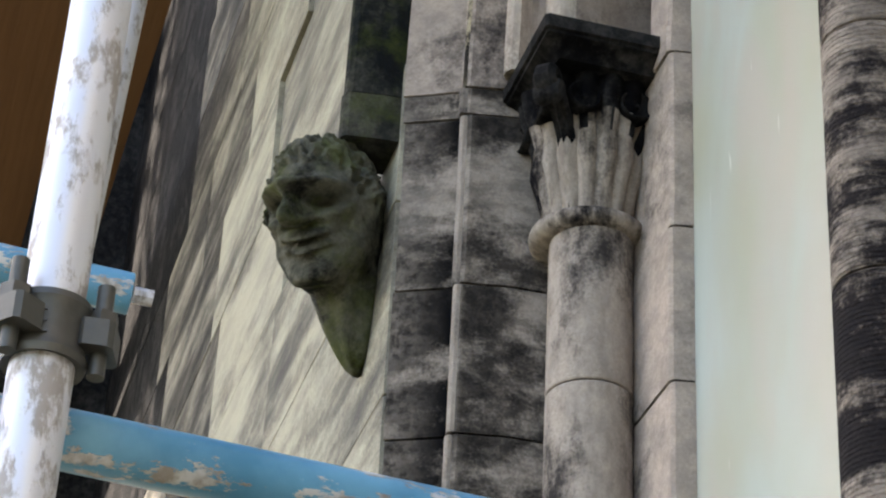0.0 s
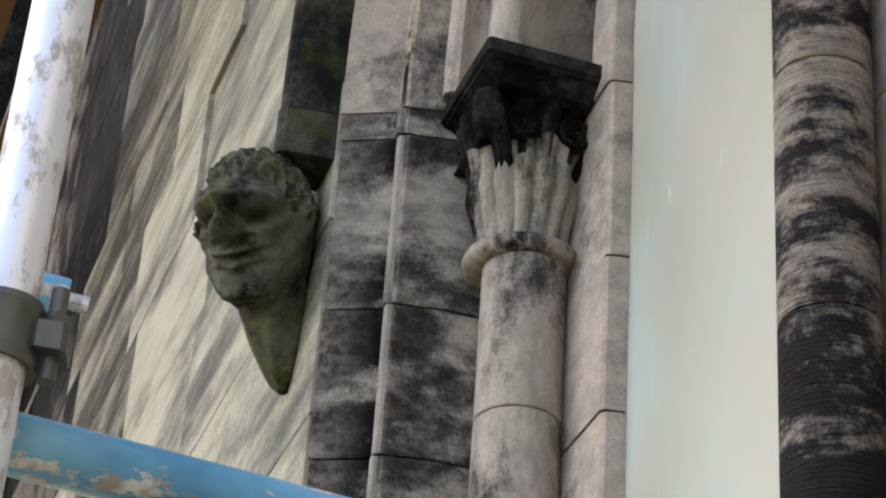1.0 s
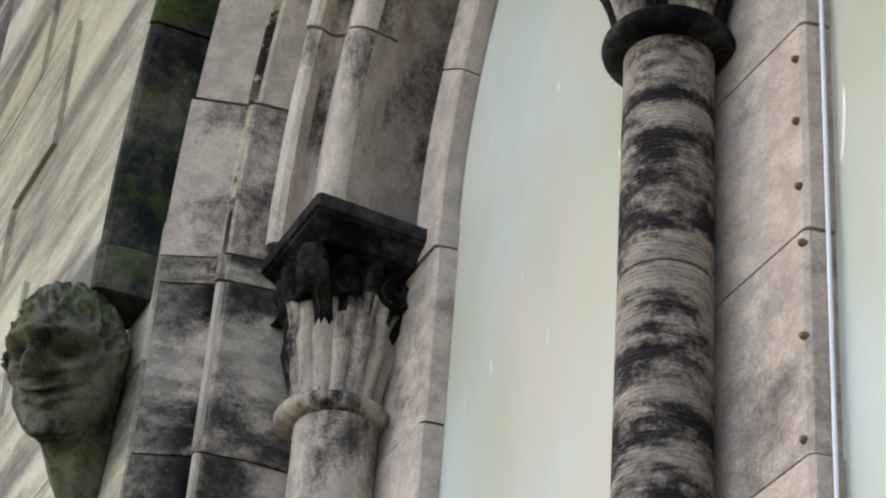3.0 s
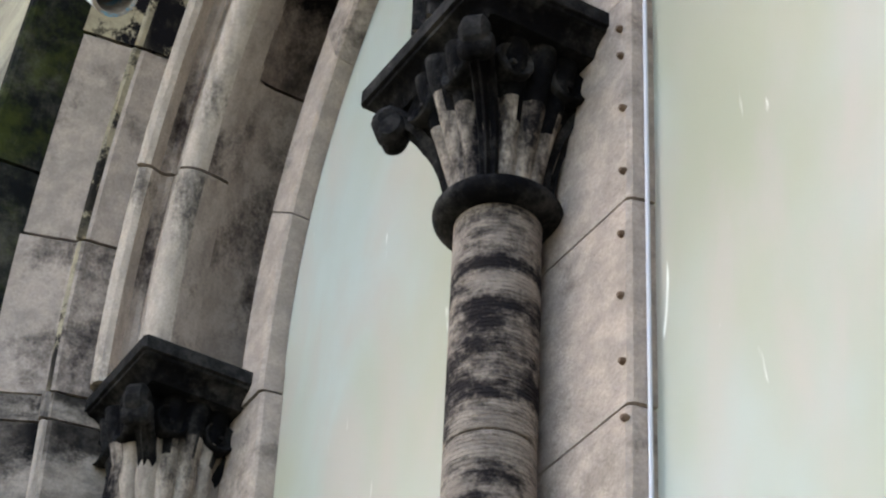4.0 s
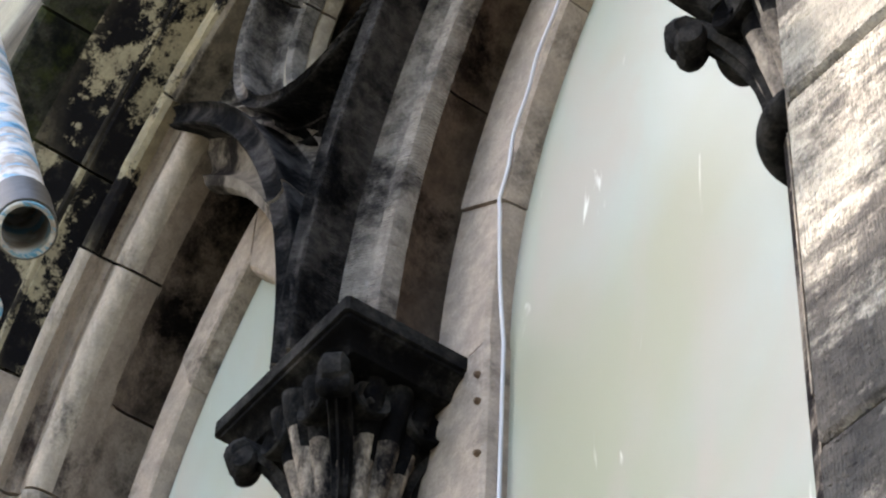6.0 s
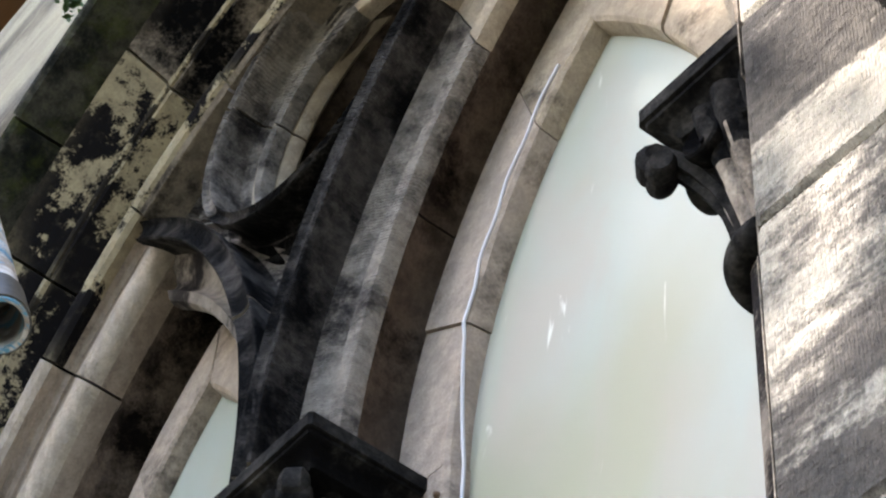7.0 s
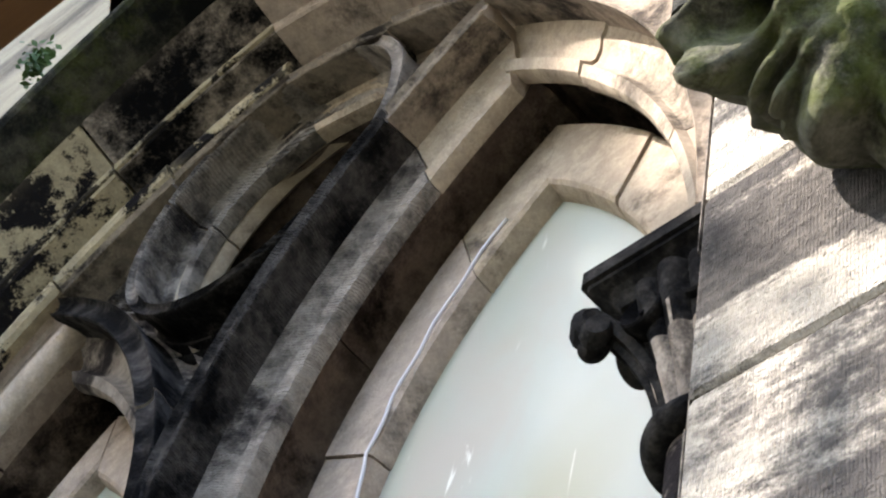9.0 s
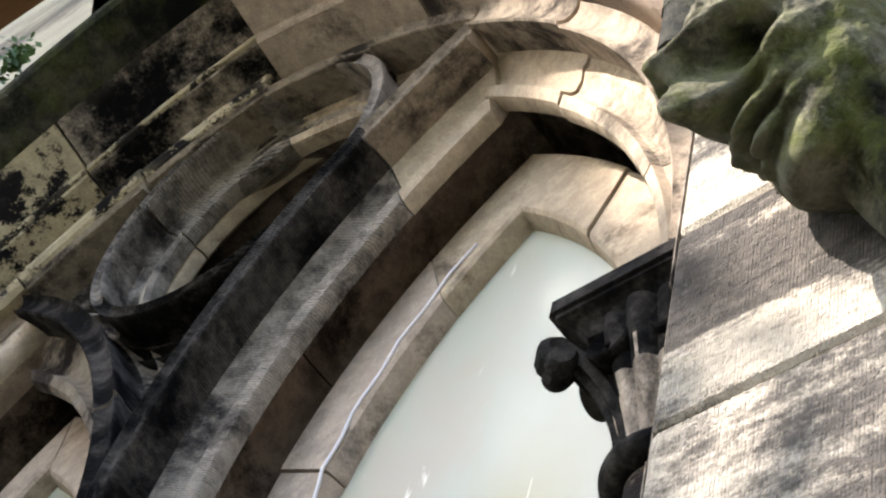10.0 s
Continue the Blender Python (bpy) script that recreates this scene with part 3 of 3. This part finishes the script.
def carved_head(x, y, z, turn, tilt, size, seed, label):
    """A weathered head stop: brow, sunk eyes, nose, lips and chin worked into a skull, locks of hair, and a tapering collar into the wall."""
    off = Vector((seed * 3.7, seed * 1.3, seed * 2.1))
    # azimuth, elevation, spread in both, height: each on both sides of the face where its azimuth is not zero
    marks = [(0.32, 0.27, 0.30, 0.075, 0.020), (0.0, 0.22, 0.10, 0.08, -0.004), (0.42, 0.08, 0.16, 0.095, -0.050), (0.44, 0.05, 0.08, 0.050, 0.021), (0.44, 0.115, 0.13, 0.022, 0.006),
             (0.0, 0.08, 0.070, 0.17, 0.024), (0.0, -0.13, 0.085, 0.10, 0.029), (0.13, -0.19, 0.06, 0.05, 0.014), (0.10, -0.29, 0.17, 0.040, -0.014),
             (0.33, -0.34, 0.05, 0.14, -0.003), (0.10, -0.41, 0.20, 0.040, 0.010), (0.0, -0.49, 0.22, 0.026, -0.020), (0.24, -0.54, 0.06, 0.045, -0.010), (0.08, -0.56, 0.18, 0.042, 0.011),
             (0.0, -0.67, 0.26, 0.045, -0.012), (0.0, -0.85, 0.26, 0.13, 0.022), (0.66, -0.12, 0.16, 0.09, 0.007), (0.66, -0.42, 0.18, 0.20, -0.005), (0.95, -0.66, 0.25, 0.14, 0.006),
             (1.42, 0.02, 0.10, 0.20, 0.014), (1.40, 0.02, 0.04, 0.10, -0.010)]
    bm = bmesh.new()
    made = bmesh.ops.create_icosphere(bm, subdivisions=6, radius=1.0)
    nod = pose(0, 0, 0, tilt, 0, 0)
    for v in made["verts"]:
        d = v.co.normalized()
        r = 1.0 / math.sqrt((d.x / 0.076) ** 2 + (d.y / 0.098) ** 2 + (d.z / (0.108 if d.z > 0 else 0.126)) ** 2)
        az, el = math.atan2(d.x, -d.y), math.asin(max(-1.0, min(1.0, d.z)))
        wide = max(0.2, math.cos(el))
        for ma, me, sa, se, h in marks:
            for side in ((-1, 1) if ma else (1,)):
                q = ((az - side * ma) * wide / sa) ** 2 + ((el - me) / se) ** 2
                if q < 14:
                    r += 1.3 * h * math.exp(-0.5 * q) * (0.75 if ma and ma < 0.2 else 1.0)
        line = 0.68 - 0.75 * max(0.0, min(1.0, (abs(az) - 0.75) / 0.5))
        hair = max(0.0, min(1.0, (el - line) / 0.10)) if abs(az) < 2.6 else 1.0
        if hair:
            curl = abs(noise.noise(d * 6.5 + off)) * 0.034 + abs(noise.noise(d * 13.0 + off)) * 0.007
            r += hair * (0.013 - curl)
        r += noise.noise(d * 9.0 + off) * 0.0025 + noise.noise(d * 24.0 + off) * 0.0014
        if d.z < -0.5:
            r = min(r, 0.112 / (-d.z + 0.10 * -d.y * (d.y < 0)))
        v.co = nod @ (d * r)
    # throat and folded collar, running back and down to a point on the wall
    rings = []
    for i in range(13):
        f = i / 12
        cx, cy, cz = 0.014 * f, 0.040 + 0.050 * f, -0.045 - 0.170 * f
        rx, ry = 0.054 * (1 - f) ** 0.6 + 0.006, 0.050 * (1 - f) ** 0.5 + 0.008
        ring = []
        for j in range(40):
            a = 2 * math.pi * j / 40
            w = 1 + 0.10 * math.sin(6 * a + 4 * f) * f ** 0.4 + 0.06 * noise.noise(Vector((a, f * 4, seed)))
            ring.append((cx + rx * w * math.cos(a), cy + ry * w * math.sin(a), cz))
        rings.append(ring)
    loft(bm, rings)
    # the stone that carries it back into the wall
    rings = []
    for f in (0, 0.5, 1):
        rings.append([(0.066 * math.cos(a) * (1 - 0.1 * f), 0.02 + 0.13 * f, 0.005 + (0.098 - 0.02 * f) * math.sin(a)) for a in [2 * math.pi * j / 28 for j in range(28)]])
    loft(bm, rings)
    bmesh.ops.transform(bm, matrix=pose(x, y, z, 0, 0, turn) @ Matrix.Diagonal((size, size, size, 1)), verts=bm.verts)
    ob = tagged(link_mesh("carved_head", bm, M_head, smooth=0), label, "carved head", "head stops")
    rm = ob.modifiers.new("worn", "REMESH")
    rm.mode, rm.voxel_size, rm.use_smooth_shade = "VOXEL", 0.002, True
    sm = ob.modifiers.new("soften", "SMOOTH")
    sm.factor, sm.iterations = 0.5, 2
    return ob


carved_head(-1.150, -0.225, 3.568, 48, 25, 1.08, 2, "mossy weathered stone head ending the hood moulding")
carved_head(1.235, -0.205, 3.47, -42, 34, 1.2, 7, "green mossy eroded stone head on the tooled wall")

# ---------------------------------------------------------------- scaffold
def scaffold_tube(a, b, material, label, r=0.02415):
    bm = bmesh.new()
    tube(bm, a, b, r)
    return tagged(link_mesh("scaffold_tube", bm, material), label, "scaffold tube", "scaffold")

# the pole with its coupler, and the tubes that run out to the wall
scaffold_tube((0.396, -0.750, 0.0), (0.321, -0.717, 2.79), M_galv, "upright galvanised scaffold tube with worn patches")
scaffold_tube((0.336, -1.185, 2.398), (0.168, -0.173, 2.437), M_blue, "blue-painted chipped scaffold tube coupled to the upright")
capped = scaffold_tube((-0.483, -1.593, 3.029), (-0.470, -0.578, 2.973), M_blue, "blue-painted scaffold tube with a bolted end")
scaffold_tube((-1.600, -0.770, 0.0), (-1.600, -0.450, 5.433), M_galv, "leaning galvanised scaffold brace in daylight")
open_tube = scaffold_tube((0.612, -0.581, 3.095), (-0.675, -0.46, 5.25), M_blue_worn, "open-ended blue and silver scaffold tube")
scaffold_tube((0.256, -0.48, 3.342), (-1.3, -0.68, 5.25), M_blue_worn, "blue scaffold tube end near the arch")
end, away = Vector((0.612, -0.581, 3.095)), Vector((-1.287, 0.121, 2.155)).normalized()
bm = bmesh.new()
side_a = away.orthogonal().normalized()
side_b = away.cross(side_a)
loft(bm, [[end + away * l + (side_a * math.cos(a) + side_b * math.sin(a)) * r for a in [2 * math.pi * i / 24 for i in range(24)]]
          for l, r in ((0.003, 0.0236), (0.003, 0.0262), (0.075, 0.0262), (0.075, 0.0236))], caps=False)
part("collar", bm, M_steel, open_tube, "dull grey steel collar at the tube end")
bm = bmesh.new()
tube(bm, (-0.470, -0.576, 2.973), (-0.470, -0.553, 2.972), 0.010, 10, hollow=False)
part("bolt", bm, M_galv, capped, "bright bolt in the tube end")
scaffold_tube((-0.531, -1.593, 0.0), (-0.531, -1.593, 5.25), M_galv, "upright galvanised scaffold tube with worn patches")
coupler = empty("scaffold_coupler", (0, 0, 0), "dark forged steel coupler clamped round the upright tube", "coupler", "scaffold")
C0 = Vector((0.330, -0.721, 2.458))
bm = bmesh.new()
lathe(bm, [(0.0245, -0.024), (0.031, -0.026), (0.0325, -0.02), (0.030, -0.014), (0.030, 0.014), (0.0325, 0.02), (0.031, 0.026), (0.0245, 0.024)], C0, 32)
part("band", bm, M_steel, coupler)
for sx, sy in ((0.75, -0.8), (0.2, 1)):
    d = Vector((sx, sy, 0)).normalized()
    bm = bmesh.new()
    n = Vector((-d.y, d.x, 0))
    ring = rounded([(0.024, -0.020), (0.050, -0.017), (0.053, 0.017), (0.024, 0.020)], 0.004)
    loft(bm, [[C0 + d * r + n * w + Vector((0, 0, h)) for r, w in ring] for h in (-0.012, -0.010, 0.008, 0.010)])
    part("lug", bm, M_steel, coupler)
    bm = bmesh.new()
    tube(bm, C0 + d * 0.039 + Vector((0, 0, -0.03)), C0 + d * 0.039 + Vector((0, 0, 0.046)), 0.0068, 14, hollow=False)
    part("bolt_shank", bm, M_steel, coupler)
    bm = bmesh.new()
    tube(bm, C0 + d * 0.039 + Vector((0, 0, 0.010)), C0 + d * 0.039 + Vector((0, 0, 0.022)), 0.0125, 6, hollow=False)
    part("nut", bm, M_steel, coupler)
for i in range(3):
    bm = bmesh.new()
    a0 = -0.75 + 0.03 * i
    ring = []
    for j in range(7):
        a = a0 + 0.10 * j
        ring.append([(C0.x + r * math.cos(a), C0.y + r * math.sin(a), C0.z + h) for r, h in ((0.0295, 0.009 - 0.009 * i - 0.0022), (0.0312, 0.009 - 0.009 * i - 0.0022), (0.0312, 0.009 - 0.009 * i + 0.0022), (0.0295, 0.009 - 0.009 * i + 0.0022))])
    loft(bm, ring)
    part("raised_mark", bm, M_steel, coupler)

# scaffold boards overhead
for y0, y1, x0, x1 in ((-0.44, -0.31, -5.6, -0.36), (-0.304, -0.236, -0.95, -0.36), (-0.735, -0.51, -5.4, -0.42)):
    bm = bmesh.new()
    block(bm, x0, x1, y0, y1, 5.25, 5.288, 0.003)
    tagged(link_mesh("scaffold_board", bm, M_board), "brown timber scaffold board seen from below", "scaffold board", "scaffold deck")

# a buttress added far along the wall, coloured black for soot and shade there
bm = bmesh.new()
block(bm, -6.0, -4.87, -0.55, 0.1, 0.0, 11.5, 0.02)
tagged(link_mesh("buttress", bm, M_black), "added black buttress on the church wall, soot and shade in its colour", "buttress", kind="structure")

# nails down the edge of the mullion
for i, z in enumerate((2.60, 2.75, 2.90, 3.02, 3.135, 3.21, 3.30, 3.385, 3.475, 3.57, 3.655, 3.70)):
    bm = bmesh.new()
    lathe(bm, [(0.0045, -0.012), (0.0048, -0.001), (0.003, 0.003)], (0, 0, 0), 10)
    bmesh.ops.transform(bm, matrix=pose(0.178 + 0.003 * math.sin(5 * i), 0.176, z, 90, 0, 0), verts=bm.verts)
    tagged(link_mesh("nail", bm, M_nail), "rusty nail head driven into the mullion edge", "nail", "nails in the mullion")

# the cable along the edge of the sheet
cu = bpy.data.curves.new("cable", "CURVE")
cu.dimensions, cu.bevel_depth, cu.bevel_resolution = "3D", 0.0027, 3
sp = cu.splines.new("POLY")
pts = [(0.1975, 0.199, z) for z in (2.0, 2.6, 3.1, 3.5)]
for i in range(26):
    a = radians(41.0) * i / 25
    w = 0.004 * math.sin(i * 1.3) * (i > 8)
    f = min(1.0, i / 9)
    rr = R - 0.1975 + 0.032 * f * i / 25
    pts.append((R - rr * math.cos(a) + w, 0.199 + (0.174 - 0.199) * f, H + rr * math.sin(a)))
sp.points.add(len(pts) - 1)
for p, q in zip(sp.points, pts):
    p.co = (*q, 1)
cu.materials.append(M_cable)
tagged(new("cable", cu), "thin white cable run along the edge of the sheet", "cable")


# ---------------------------------------------------------------- unseen trees that shade the church
def tree(at, height, spread, leaves, seed):
    rng = random.Random(seed)
    t = empty("tree", at, "unseen leafy tree placed towards the sun to shade wall and window", "tree")
    base = Vector(at)
    bm = bmesh.new()
    def limb(a, b, r0, r1, n=8):
        d = (b - a).normalized()
        u = d.orthogonal().normalized()
        v = d.cross(u)
        loft(bm, [[a.lerp(b, f) + (u * math.cos(2 * math.pi * i / n) + v * math.sin(2 * math.pi * i / n)) * (r0 + (r1 - r0) * f) for i in range(n)] for f in (0, 0.5, 1)])
    crown = base + Vector((0, 0, height))
    limb(base, crown - Vector((0, 0, spread * 0.7)), 0.2, 0.12, 12)
    tips = []
    for i in range(26):
        d = Vector((rng.gauss(0, 1), rng.gauss(0, 1), rng.gauss(0, 0.8))).normalized() * spread * rng.uniform(0.55, 1.0)
        tip = crown + d
        limb(crown - Vector((0, 0, spread * rng.uniform(0.2, 0.75))), tip, 0.05, 0.01, 6)
        tips.append(tip)
    part("trunk", bm, M_bark, t)
    bm = bmesh.new()
    for i in range(leaves):
        c = tips[rng.randrange(len(tips))] + Vector((rng.gauss(0, 1), rng.gauss(0, 1), rng.gauss(0, 1))) * spread * 0.26
        u = Vector((rng.gauss(0, 1), rng.gauss(0, 1), rng.gauss(0, 1))).normalized()
        v = u.orthogonal().normalized()
        l, w = rng.uniform(0.06, 0.10), rng.uniform(0.03, 0.05)
        vs = [bm.verts.new(p) for p in (c - u * l, c + v * w, c + u * l, c - v * w)]
        bm.faces.new(vs)
    part("crown", bm, M_leaf, t, smooth=0)
    return t


# leaf shadows imply one tree; the other three are added to block sun
for aim, spread, count, dist, seed in ((Vector((-0.62, -0.1, 2.55)), 1.33, 25000, 7.5, 3), (Vector((-0.72, -0.1, 4.98)), 0.78, 10000, 10.5, 5),
                                       (Vector((-2.7, -0.1, 5.1)), 1.25, 14000, 9.0, 8),
                                       (Vector((0.37, 0.1, 3.44)), 0.48, 3900, 8.0, 11)):
    foot = aim + sun_dir * dist
    tree((foot.x, foot.y, 0.0), foot.z, spread, count, seed)

# a small plant rooted in the wall above the hood
bm = bmesh.new()
rng = random.Random(4)
for i in range(140):
    p = Vector((-0.60 + rng.gauss(0, 0.02), WALL_Y - 0.012 - abs(rng.gauss(0, 0.016)), 5.30 + rng.gauss(0, 0.022)))
    u = Vector((rng.gauss(0, 1), rng.gauss(0, 1), rng.gauss(0, 1))).normalized() * rng.uniform(0.006, 0.012)
    v = u.orthogonal().normalized() * rng.uniform(0.004, 0.007)
    bm.faces.new([bm.verts.new(q) for q in (p - u, p + v, p + u, p - v)])
tagged(link_mesh("wall_plant", bm, M_leaf, smooth=0), "small green plant growing from the sunlit wall", "plant")
# ---------------------------------------------------------------- dressed stones of the wall
ashlar(-1, M_wall_l, [(2.0, 2.3, [1.5, 2.1, 2.7]), (2.3, 2.62, [1.3, 1.9, 2.6]), (2.62, 2.93, [1.55, 2.2, 2.9]), (2.93, 3.23, [1.33, 1.95, 2.6]),
                      (3.23, 3.56, [1.6, 2.25, 3.0]), (3.56, 3.9, [1.42, 2.0, 2.7])])
ashlar(1, M_wall_r, [(2.2, 2.5, [1.5, 2.1]), (2.5, 2.82, [1.3, 1.9]), (2.82, 3.185, [1.45, 2.0]), (3.185, 3.472, [1.262, 1.8]), (3.472, 3.78, [1.5, 2.0])])
# orange lime mortar standing proud in an upright joint
bm = bmesh.new()
block(bm, 1.2585, 1.2655, WALL_Y - 0.0025, 0.0, 3.19, 3.468, 0.001)
part("mortar_joint", bm, M_lime, wall, "orange lime mortar")

# courses farther along the wall, darkened in steps for both soot and shade
for i in range(12):
    z0 = 3.9 + 0.33 * i
    x = -1.95 - 0.25 * (i % 2)
    while x > -4.8:
        w = random.uniform(0.5, 0.75)
        bm = bmesh.new()
        block(bm, x - w + 0.002, x - 0.002, WALL_Y + random.uniform(-0.0006, 0.0006), 0.1, z0 + 0.002, z0 + 0.328, 0.001)
        part("ashlar_stone", bm, M_black if x < -3.3 else (M_wall_soot_shade if x < -2.3 else M_wall_l), wall)
        x -= w
